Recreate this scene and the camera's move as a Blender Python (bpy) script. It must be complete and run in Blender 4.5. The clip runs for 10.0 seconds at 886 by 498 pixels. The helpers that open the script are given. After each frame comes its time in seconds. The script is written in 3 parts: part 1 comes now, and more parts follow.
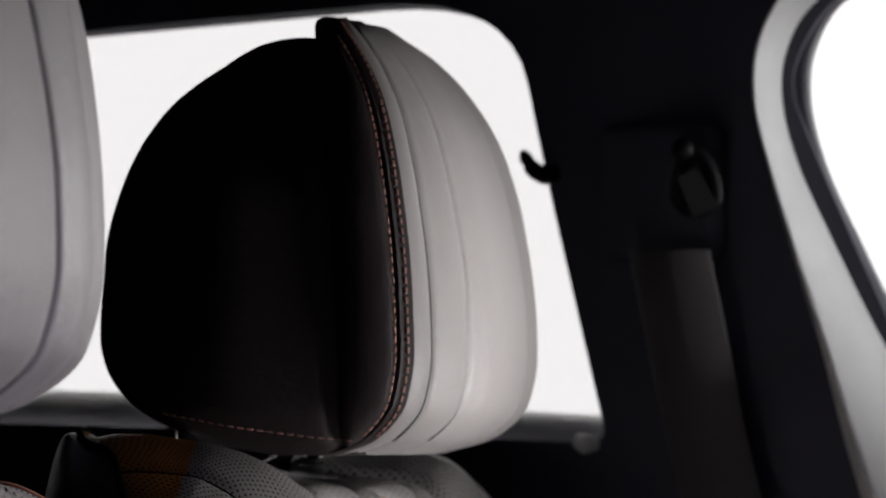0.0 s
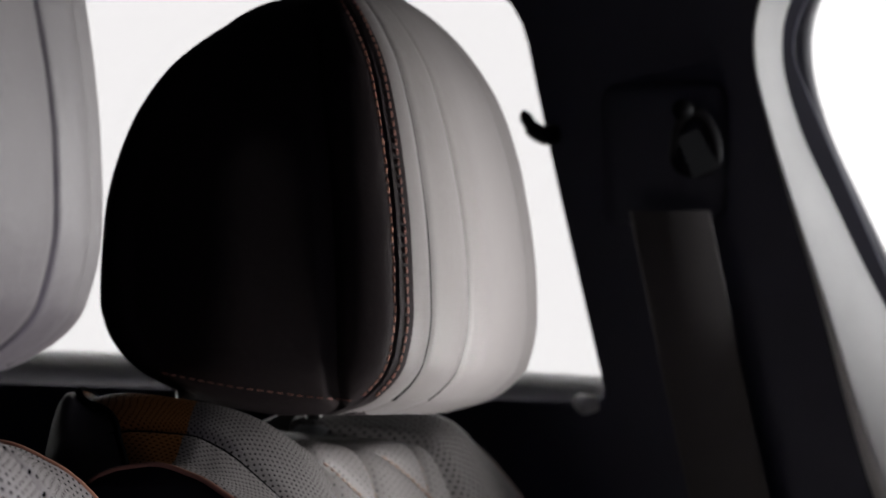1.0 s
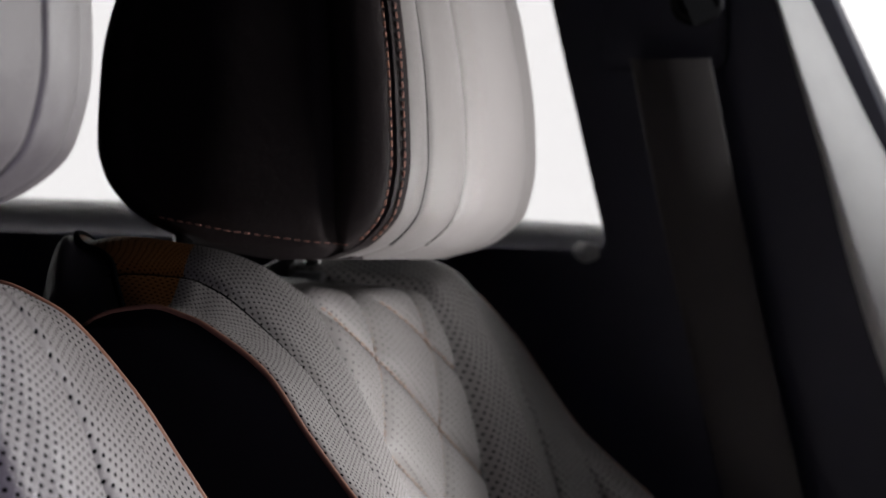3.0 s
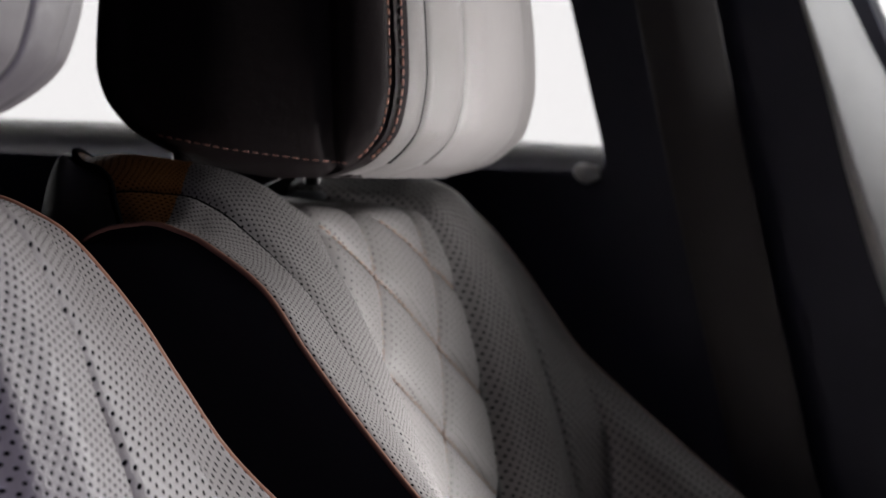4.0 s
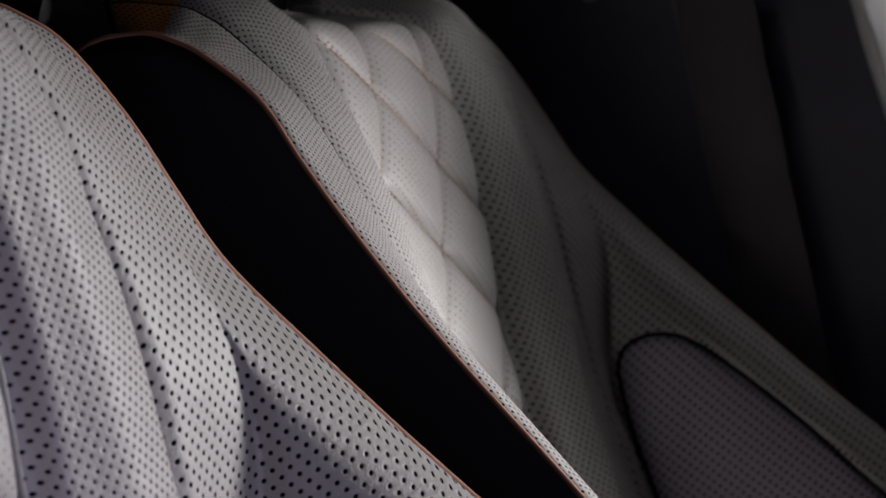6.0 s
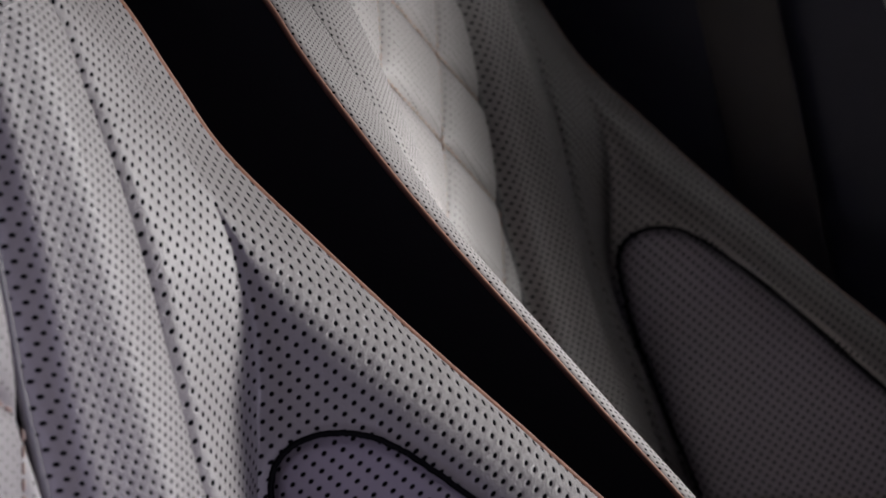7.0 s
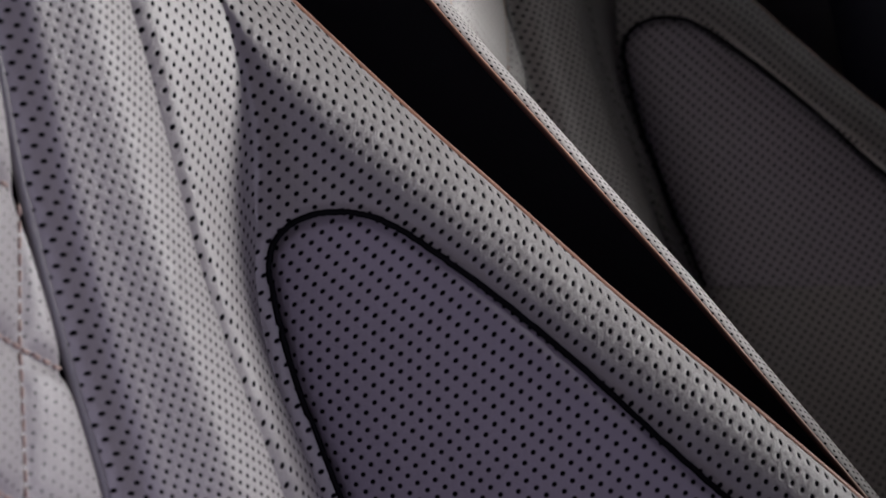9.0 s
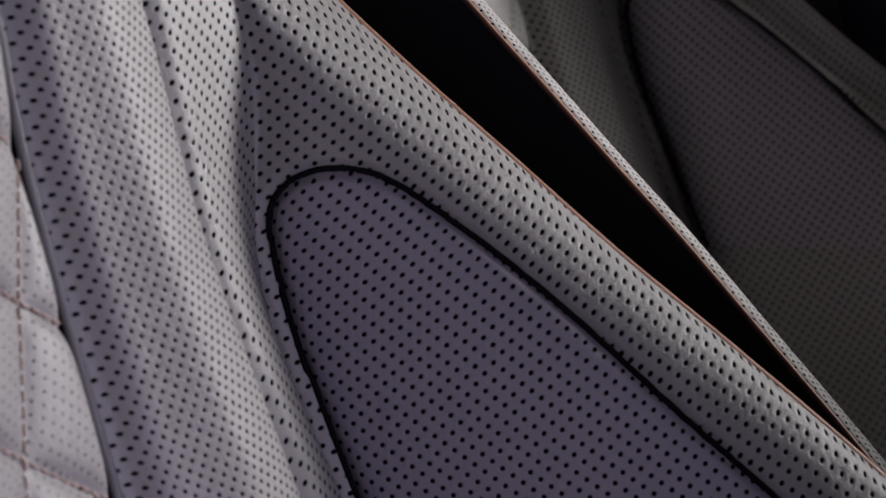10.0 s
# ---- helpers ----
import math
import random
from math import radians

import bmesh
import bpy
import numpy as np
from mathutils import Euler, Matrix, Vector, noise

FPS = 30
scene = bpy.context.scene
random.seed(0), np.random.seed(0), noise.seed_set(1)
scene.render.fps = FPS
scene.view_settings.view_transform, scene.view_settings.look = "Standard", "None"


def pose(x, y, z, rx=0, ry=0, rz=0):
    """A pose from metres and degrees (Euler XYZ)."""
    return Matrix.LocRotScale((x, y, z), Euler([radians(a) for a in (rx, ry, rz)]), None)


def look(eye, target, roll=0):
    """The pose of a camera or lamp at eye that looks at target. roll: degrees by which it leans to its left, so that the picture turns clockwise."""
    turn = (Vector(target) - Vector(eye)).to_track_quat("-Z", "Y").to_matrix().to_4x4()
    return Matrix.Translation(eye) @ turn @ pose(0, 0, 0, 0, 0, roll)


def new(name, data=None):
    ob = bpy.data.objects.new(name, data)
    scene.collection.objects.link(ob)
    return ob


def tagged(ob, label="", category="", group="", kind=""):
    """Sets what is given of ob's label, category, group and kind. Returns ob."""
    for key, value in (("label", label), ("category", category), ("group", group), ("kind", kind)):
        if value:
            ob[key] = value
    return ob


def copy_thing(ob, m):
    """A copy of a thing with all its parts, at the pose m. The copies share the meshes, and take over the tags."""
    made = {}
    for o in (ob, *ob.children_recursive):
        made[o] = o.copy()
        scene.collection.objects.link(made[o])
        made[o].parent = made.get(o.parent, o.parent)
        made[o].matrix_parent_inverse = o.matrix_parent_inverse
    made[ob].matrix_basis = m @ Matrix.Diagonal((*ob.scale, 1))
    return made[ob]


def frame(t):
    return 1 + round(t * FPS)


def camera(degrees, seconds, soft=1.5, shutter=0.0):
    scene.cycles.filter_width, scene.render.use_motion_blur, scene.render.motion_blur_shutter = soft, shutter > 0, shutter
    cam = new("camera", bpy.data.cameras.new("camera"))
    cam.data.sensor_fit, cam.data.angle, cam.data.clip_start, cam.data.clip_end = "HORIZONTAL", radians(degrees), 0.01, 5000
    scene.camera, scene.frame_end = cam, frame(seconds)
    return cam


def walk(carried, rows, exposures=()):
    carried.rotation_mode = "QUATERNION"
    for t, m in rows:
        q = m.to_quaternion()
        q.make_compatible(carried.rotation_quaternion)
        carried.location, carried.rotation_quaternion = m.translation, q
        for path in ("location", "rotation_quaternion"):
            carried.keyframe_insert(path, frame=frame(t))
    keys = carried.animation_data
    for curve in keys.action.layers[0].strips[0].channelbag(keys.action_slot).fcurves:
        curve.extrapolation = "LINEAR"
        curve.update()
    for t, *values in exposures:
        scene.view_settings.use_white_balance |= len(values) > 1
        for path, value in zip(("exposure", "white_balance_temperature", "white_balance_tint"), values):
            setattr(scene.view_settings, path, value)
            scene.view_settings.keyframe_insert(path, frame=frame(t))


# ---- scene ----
Z0 = 1.20            # the camera's height at the start
TURN = 14.0          # the car is turned by this against the line of sight


def shot(x, z, yaw, pitch, roll):
    return Matrix.Translation((x, 0, Z0 + z)) @ pose(0, 0, 0, 90 + pitch, 0, yaw) @ pose(0, 0, 0, 0, 0, roll)


cam = camera(14.895, 10.0, soft=1.0)
walk(cam, [
    (0.0, shot(0.0000, 0.0000, -0.000, 3.011, -0.000)),
    (0.5, shot(0.0008, -0.0006, 0.026, 2.757, 0.008)),
    (1.0, shot(0.0016, -0.0014, 0.052, 2.384, 0.019)),
    (1.5, shot(0.0026, -0.0024, 0.081, 1.900, 0.035)),
    (2.0, shot(0.0040, -0.0039, 0.117, 1.224, 0.057)),
    (2.5, shot(0.0058, -0.0058, 0.169, 0.613, 0.078)),
    (4.0, shot(0.0120, -0.0135, 0.355, -1.179, 0.150)),
    (4.5, shot(0.0140, -0.0160, 0.415, -1.731, 0.168)),
    (5.0, shot(0.0159, -0.0184, 0.469, -2.405, 0.184)),
    (6.5, shot(0.0198, -0.0245, 0.584, -4.864, 0.215)),
    (7.0, shot(0.0207, -0.0264, 0.609, -5.695, 0.227)),
    (7.5, shot(0.0218, -0.0289, 0.652, -6.472, 0.248)),
    (8.0, shot(0.0233, -0.0312, 0.711, -7.320, 0.280)),
    (8.5, shot(0.0249, -0.0333, 0.773, -8.199, 0.316)),
    (9.0, shot(0.0262, -0.0351, 0.839, -8.986, 0.341)),
    (9.5, shot(0.0274, -0.0367, 0.894, -9.315, 0.358)),
    (10.0, shot(0.0285, -0.0382, 0.952, -9.568, 0.371)),
])
cam.data.dof.use_dof = True
cam.data.dof.focus_distance = 1.28
cam.data.dof.aperture_fstop = 23.0

# ---------------------------------------------------------------- light
world = bpy.data.worlds.new("overcast_sky")
world.use_nodes = True
scene.world = world
bg = world.node_tree.nodes["Background"]
bg.inputs[0].default_value = (1.0, 0.975, 0.98, 1)
bg.inputs[1].default_value = 5.2
scene.view_settings.exposure = 0.0

# the car's frame: x forward, y across and away from the camera, z up, from the far seat
CAR = pose(0, 1.65, Z0, 0, 0, -TURN)
NEAR = Matrix.Translation((-0.145, -0.737, 0)) @ CAR


def lamp(name, m, sx, sy, power, colour):
    data = bpy.data.lights.new(name, "AREA")
    data.shape, data.size, data.size_y, data.energy, data.color = "RECTANGLE", sx, sy, power, colour
    ob = new(name, data)
    ob.matrix_world = m
    return ob


# added lamps: one for the near seat, narrower ones for far seat and headrest
near_seat_lamp = lamp("added_near_seat_light", CAR @ look((0.80, -0.03, 0.11), (0.06, -0.61, -0.15)), 0.26, 0.30, 1.22, (1.0, 0.985, 0.98))
near_seat_lamp.data.spread = radians(52)
far_seat_lamp = lamp("added_far_seat_beam", CAR @ look((0.80, 0.27, -0.14), (0.03, -0.15, -0.268)), 0.13, 0.20, 1.40, (1.0, 0.995, 0.99))
far_seat_lamp.data.spread = radians(28)
headrest_lamp = lamp("added_headrest_beam", CAR @ look((0.80, -0.17, -0.22), (0.0, -0.02, 0.07)), 0.12, 0.16, 0.38, (1.0, 0.995, 0.99))
headrest_lamp.data.spread = radians(25)
# lamp added ahead of the side window, to brighten the moulding along the door opening
door_trim_lamp = lamp("added_door_trim_light", CAR @ look((0.70, 0.375, 0.08), (0.12, 0.405, 0.125)), 0.03, 0.24, 0.085, (0.95, 0.96, 1.0))
door_trim_lamp.data.spread = radians(30)
# cooler fill lamp added on the open near side, narrowed to the near seat
near_side_fill = lamp("added_near_side_fill", CAR @ look((0.74, -1.06, -0.29), (0.0, -0.80, -0.31)), 0.24, 0.40, 0.76, (0.78, 0.73, 1.0))
near_side_fill.data.spread = radians(70)

# soft blue fill lamp added in the opening behind the camera
lamp("added_blue_fill", CAR @ look((0.45, -2.42, 0.07), (0.45, 0.0, 0.0)), 0.64, 0.40, 0.40, (0.68, 0.66, 1.0))


# ---------------------------------------------------------------- materials
class Mat:
    """A small wrapper round a node material with one Principled shader."""

    def __init__(self, name, colour, rough=0.5, metal=0.0, spec=0.5):
        self.m = bpy.data.materials.new(name)
        self.m.use_nodes = True
        self.t = self.m.node_tree
        self.b = self.t.nodes["Principled BSDF"]
        self.set(self.b, "Base Color", (*colour, 1))
        self.set(self.b, "Roughness", rough)
        self.set(self.b, "Metallic", metal)
        self.set(self.b, "Specular IOR Level", spec)
        self.height = None
        self.colour = colour

    def set(self, node, key, value):
        node.inputs[key].default_value = value

    def node(self, kind, **values):
        n = self.t.nodes.new(kind)
        for k, v in values.items():
            n.inputs[k.replace("_", " ")].default_value = v
        return n

    def link(self, a, b):
        self.t.links.new(a, b)

    def math(self, op, a, b=None, c=None, clamp=False):
        n = self.t.nodes.new("ShaderNodeMath")
        n.operation, n.use_clamp = op, clamp
        for i, v in enumerate((a, b, c)):
            if v is None:
                continue
            if isinstance(v, (int, float)):
                n.inputs[i].default_value = v
            else:
                self.link(v, n.inputs[i])
        return n.outputs[0]

    def coords(self, uv=False):
        return self.t.nodes.new("ShaderNodeTexCoord").outputs["UV" if uv else "Object"]

    def noise(self, scale, detail=3.0, uv=False, rough=0.55):
        n = self.node("ShaderNodeTexNoise", Scale=scale, Detail=detail, Roughness=rough)
        self.link(self.coords(uv), n.inputs["Vector"])
        return n.outputs[0]

    def mix(self, fac, a, b):
        n = self.t.nodes.new("ShaderNodeMix")
        n.data_type = "RGBA"
        for i, v in ((0, fac), (6, a), (7, b)):
            if isinstance(v, (int, float)):
                n.inputs[i].default_value = v
            elif isinstance(v, tuple):
                n.inputs[i].default_value = (*v, 1)
            else:
                self.link(v, n.inputs[i])
        return n.outputs[2]

    def vary(self, amount, scale):
        """Colour variation at a large scale."""
        f = self.noise(scale, 4)
        lo = tuple(c * (1 - amount) for c in self.colour)
        hi = tuple(min(1, c * (1 + amount)) for c in self.colour)
        out = self.mix(f, lo, hi)
        self.link(out, self.b.inputs["Base Color"])
        return out

    def bump(self, h, strength, distance):
        n = self.node("ShaderNodeBump", Strength=strength, Distance=distance)
        self.link(h, n.inputs["Height"])
        if self.height is not None:
            self.link(self.height, n.inputs["Normal"])
        self.height = n.outputs[0]
        self.link(self.height, self.b.inputs["Normal"])

    def rough_vary(self, lo, hi, scale):
        f = self.noise(scale, 3)
        n = self.node("ShaderNodeMapRange", To_Min=lo, To_Max=hi)
        self.link(f, n.inputs[0])
        self.link(n.outputs[0], self.b.inputs["Roughness"])


def leather(name, colour, rough=(0.42, 0.52), pitch=0.0, hole=0.215, turn=32.0, grain=1.0, spec=0.5):
    """Grained leather; with a pitch (metres) it is punched with a lattice of holes in the UV map's metres."""
    w = Mat(name, colour, spec=spec)
    base = w.vary(0.12, 14)
    w.rough_vary(rough[0], rough[1], 30)
    v = w.node("ShaderNodeTexVoronoi", Scale=900.0)
    v.feature = "DISTANCE_TO_EDGE"
    warp = w.node("ShaderNodeTexNoise", Scale=60.0, Detail=2.0)
    w.link(w.coords(), warp.inputs["Vector"])
    add = w.t.nodes.new("ShaderNodeVectorMath")
    add.operation = "MULTIPLY_ADD"
    add.inputs[1].default_value = (0.004, 0.004, 0.004)
    w.link(warp.outputs[1], add.inputs[0])
    w.link(w.coords(), add.inputs[2])
    w.link(add.outputs[0], v.inputs["Vector"])
    w.bump(w.math("MINIMUM", v.outputs["Distance"], 0.12), 0.6 * grain, 0.0008)
    w.bump(w.noise(160, 5), 0.16 * grain, 0.003)
    w.bump(w.noise(45, 3), 0.10 * grain, 0.004)
    if pitch:
        m = w.node("ShaderNodeMapping", Rotation=(0, 0, radians(turn)), Scale=(1 / pitch, 1 / pitch, 1))
        w.link(w.coords(True), m.inputs["Vector"])
        s = w.t.nodes.new("ShaderNodeSeparateXYZ")
        w.link(m.outputs[0], s.inputs[0])
        row = w.math("FLOOR", s.outputs[1])
        x = w.math("SUBTRACT", w.math("FRACT", s.outputs[0]), 0.5)
        y = w.math("SUBTRACT", w.math("FRACT", s.outputs[1]), 0.5)
        r = w.math("SQRT", w.math("ADD", w.math("MULTIPLY", x, x), w.math("MULTIPLY", y, y)))
        ramp = w.node("ShaderNodeMapRange", From_Min=hole * 0.75, From_Max=hole * 1.2)
        ramp.interpolation_type = "SMOOTHSTEP"
        w.link(r, ramp.inputs[0])
        w.link(w.mix(ramp.outputs[0], (0.004, 0.004, 0.005), base), w.b.inputs["Base Color"])
        w.link(w.math("MULTIPLY", ramp.outputs[0], spec), w.b.inputs["Specular IOR Level"])
        soft = w.node("ShaderNodeMapRange", From_Min=hole * 0.6, From_Max=hole * 1.7)
        soft.interpolation_type = "SMOOTHSTEP"
        w.link(r, soft.inputs[0])
        w.bump(soft.outputs[0], 0.22, 0.0010)
    return w.m


def plain(name, colour, rough, metal=0.0, spec=0.5, vary=0.15, scale=20, grain=0.0, grain_scale=600):
    w = Mat(name, colour, rough, metal, spec)
    w.vary(vary, scale)
    w.rough_vary(max(0.02, rough - 0.07), min(1, rough + 0.07), scale * 2)
    if grain:
        w.bump(w.noise(grain_scale, 3), grain, 0.001)
    return w.m


def woven(name, colour):
    """Seat-belt webbing: fine twill ribs along the strap."""
    w = Mat(name, colour, 0.55)
    w.vary(0.15, 25)
    wave = w.node("ShaderNodeTexWave", Scale=260.0, Distortion=0.6)
    wave.bands_direction = "DIAGONAL"
    w.link(w.coords(), wave.inputs["Vector"])
    w.bump(wave.outputs[1], 0.5, 0.0006)
    return w.m


GREY = (0.215, 0.198, 0.196)
LEATHER = leather("grey_leather", GREY)
PUNCHED_FINE = leather("finely_punched_grey_leather", GREY, pitch=0.0031)
PUNCHED = leather("punched_grey_leather", GREY, pitch=0.0042)
PUNCHED_ROLL = leather("closely_punched_grey_leather", GREY, pitch=0.0036)
# the insert's bluish side light is put into its grey as mauve
POCKET = leather("punched_bluish_lit_leather", (0.225, 0.198, 0.232), pitch=0.0042, rough=(0.38, 0.46))
QUILT = leather("quilted_grey_leather", GREY, pitch=0.0042, hole=0.12)
BACKING = leather("dark_grey_leather", (0.115, 0.108, 0.112), rough=(0.42, 0.5))
TAN = leather("punched_tan_leather", (0.40, 0.16, 0.042), pitch=0.0031)
DARK = leather("black_brown_leather", (0.021, 0.0155, 0.0165), rough=(0.50, 0.62), spec=0.25)
SHELL = plain("black_seat_shell", (0.0075, 0.0065, 0.008), 0.5, spec=0.25, grain=0.1)
COPPER = plain("copper_piping", (0.30, 0.145, 0.10), 0.36, vary=0.2, scale=200)
THREAD = plain("copper_thread", (0.27, 0.185, 0.15), 0.6, vary=0.2, scale=300)
HEAD_THREAD = plain("dark_copper_thread", (0.34, 0.16, 0.12), 0.6, vary=0.2, scale=300)
# for real seams, and for bars that stand for shade in grooves
GAP = plain("black_seam_and_groove_shade", (0.004, 0.004, 0.005), 0.9, spec=0.1)
STEEL = plain("polished_steel", (0.6, 0.6, 0.6), 0.18, metal=1.0, vary=0.05)
SATIN = plain("satin_grey_plastic", (0.30, 0.30, 0.31), 0.35)
TRIM = plain("dark_pillar_trim", (0.088, 0.087, 0.112), 0.65, spec=0.25, grain=0.4, grain_scale=500)
BLACK = plain("black_plastic", (0.010, 0.010, 0.011), 0.5, spec=0.25, grain=0.2)
RUBBER = plain("grey_door_seal_rubber", (0.82, 0.81, 0.79), 0.45, grain=0.2)
HEADLINER = plain("dark_headliner_cloth", (0.02, 0.019, 0.020), 0.9, grain=0.5, grain_scale=900)
BELT = woven("seat_belt_webbing", (0.095, 0.084, 0.082))
CARPET = plain("dark_carpet", (0.015, 0.015, 0.016), 0.95, grain=0.8, grain_scale=700)
DARKWALL = plain("dark_closing_wall", (0.01, 0.01, 0.01), 0.9)
# blue so that the added walls throw back a cool fill
BLUEWALL = plain("blue_grey_bounce_wall", (0.30, 0.28, 0.46), 0.8)


CONCRETE = plain("pale_concrete", (0.42, 0.41, 0.40), 0.7, vary=0.1, scale=1.5, grain=0.2, grain_scale=60)


def tinted_glass(tint):
    """A see-through pane, its tint added to weaken the strong sky, with a slight gloss."""
    m = bpy.data.materials.new("tinted_window_glass")
    m.use_nodes = True
    t = m.node_tree
    clear, gloss = t.nodes.new("ShaderNodeBsdfTransparent"), t.nodes.new("ShaderNodeBsdfGlossy")
    clear.inputs[0].default_value = (tint, tint, tint, 1)
    gloss.inputs["Roughness"].default_value = 0.02
    mix = t.nodes.new("ShaderNodeMixShader")
    mix.inputs[0].default_value = 0.03
    t.links.new(clear.outputs[0], mix.inputs[1])
    t.links.new(gloss.outputs[0], mix.inputs[2])
    t.links.new(mix.outputs[0], t.nodes["Material Output"].inputs[0])
    return m


TINTED = tinted_glass(0.428)
CLEAR = tinted_glass(0.5)


# ---------------------------------------------------------------- mesh helpers
def mesh_of(name, bm, material, smooth=True):
    me = bpy.data.meshes.new(name)
    bm.normal_update()
    bm.to_mesh(me)
    bm.free()
    me.materials.append(material)
    if smooth:
        me.polygons.foreach_set("use_smooth", [True] * len(me.polygons))
    return me


def part(name, bm, material, parent=None, label="", smooth=True):
    ob = new(name, mesh_of(name, bm, material, smooth))
    if parent is not None:
        ob.parent = parent
    if label:
        tagged(ob, label)
    return ob


def thing(name, m, label, category, group="", kind=""):
    ob = new(name)
    ob.empty_display_size = 0.05
    ob.matrix_world = m
    return tagged(ob, label, category, group, kind)


def curve(points):
    """A monotone cubic through (x, y) points, x rising."""
    x = np.array([p[0] for p in points], float)
    y = np.array([p[1] for p in points], float)
    h, d = np.diff(x), np.diff(y) / np.diff(x)
    m = np.zeros_like(x)
    m[0], m[-1] = d[0], d[-1]
    for i in range(1, len(x) - 1):
        if d[i - 1] * d[i] > 0:
            w1, w2 = 2 * h[i] + h[i - 1], h[i] + 2 * h[i - 1]
            m[i] = (w1 + w2) / (w1 / d[i - 1] + w2 / d[i])

    def f(q):
        q = np.clip(q, x[0], x[-1])
        i = np.clip(np.searchsorted(x, q) - 1, 0, len(x) - 2)
        t = (q - x[i]) / h[i]
        return ((1 + 2 * t) * (1 - t) ** 2 * y[i] + t * (1 - t) ** 2 * h[i] * m[i]
                + t * t * (3 - 2 * t) * y[i + 1] + t * t * (t - 1) * h[i] * m[i + 1])
    return f


def grid(points, uvs=None, close_u=False):
    """A bmesh from an array of points, rows by columns."""
    bm = bmesh.new()
    n, m = points.shape[:2]
    vs = [[bm.verts.new(points[i, j]) for j in range(m)] for i in range(n)]
    layer = bm.loops.layers.uv.new("UVMap") if uvs is not None else None
    for i in range(n - 1):
        for j in range(m if close_u else m - 1):
            k = (j + 1) % m
            idx = ((i, j), (i, k), (i + 1, k), (i + 1, j))
            f = bm.faces.new([vs[a][b] for a, b in idx])
            if layer is not None:
                for loop, (a, b) in zip(f.loops, idx):
                    loop[layer].uv = uvs[a, b]
    return bm


def tube(path, radius, sides=8, close=False, flat=1.0):
    """A round bar along a path of points; flat squeezes it along the local z."""
    pts = [Vector(p) for p in path]
    bm, rings = bmesh.new(), []
    n = len(pts)
    side = None
    for i, p in enumerate(pts):
        a = pts[(i + 1) % n] if close or i < n - 1 else p
        b = pts[i - 1] if close or i > 0 else p
        d = (a - b).normalized()
        if side is None:
            side = d.orthogonal().normalized()
        side = (side - d * side.dot(d)).normalized()
        up = d.cross(side)
        r = radius[i] if isinstance(radius, (list, tuple)) else radius
        rings.append([bm.verts.new(p + side * math.cos(2 * math.pi * k / sides) * r + up * math.sin(2 * math.pi * k / sides) * r * flat)
                      for k in range(sides)])
    for i in range(n if close else n - 1):
        j = (i + 1) % n
        for k in range(sides):
            bm.faces.new((rings[i][k], rings[i][(k + 1) % sides], rings[j][(k + 1) % sides], rings[j][k]))
    if not close:
        bm.faces.new(rings[0][::-1])
        bm.faces.new(rings[-1])
    return bm


def stitches(path, length, gap, radius, normal_lift=0.0):
    """Short thread capsules laid along a path."""
    pts = np.array(path, float)
    seg = np.r_[0, np.cumsum(np.linalg.norm(np.diff(pts, axis=0), axis=1))]
    bm = bmesh.new()
    at = 0.0
    while at + length < seg[-1]:
        ends = [Vector([np.interp(at + e * length, seg, pts[:, k]) for k in range(3)]) for e in (0, 0.2, 0.8, 1)]
        d = (ends[3] - ends[0]).normalized()
        side = d.orthogonal().normalized()
        up = d.cross(side)
        rings = []
        for p, r in zip(ends, (0.45, 1, 1, 0.45)):
            rings.append([bm.verts.new(p + (side * math.cos(a) + up * math.sin(a)) * radius * r)
                          for a in (0, math.pi / 3, 2 * math.pi / 3, math.pi, 4 * math.pi / 3, 5 * math.pi / 3)])
        for a, b in zip(rings, rings[1:]):
            for k in range(6):
                bm.faces.new((a[k], a[(k + 1) % 6], b[(k + 1) % 6], b[k]))
        bm.faces.new(rings[0][::-1])
        bm.faces.new(rings[-1])
        at += length + gap
    return bm


def box(x0, x1, y0, y1, z0, z1, bevel=0.0, segments=2):
    bm = bmesh.new()
    bmesh.ops.create_cube(bm, size=1)
    for v in bm.verts:
        v.co = ((x0 + x1) / 2 + v.co.x * (x1 - x0), (y0 + y1) / 2 + v.co.y * (y1 - y0), (z0 + z1) / 2 + v.co.z * (z1 - z0))
    if bevel:
        bmesh.ops.bevel(bm, geom=bm.edges[:], offset=bevel, segments=segments, profile=0.5, affect="EDGES")
    return bm


def rounded(points, radii, steps=8):
    """A closed outline with rounded corners."""
    out, n = [], len(points)
    for i in range(n):
        p = Vector(points[i])
        a, b = Vector(points[i - 1]) - p, Vector(points[(i + 1) % n]) - p
        r = radii[i] if isinstance(radii, (list, tuple)) else radii
        if r <= 0:
            out.append(tuple(p))
            continue
        p0, p1 = p + a.normalized() * min(r, a.length * 0.49), p + b.normalized() * min(r, b.length * 0.49)
        for k in range(steps + 1):
            t = k / steps
            q = p0 * (1 - t) ** 2 + p * 2 * t * (1 - t) + p1 * t * t
            out.append(tuple(q))
    return out


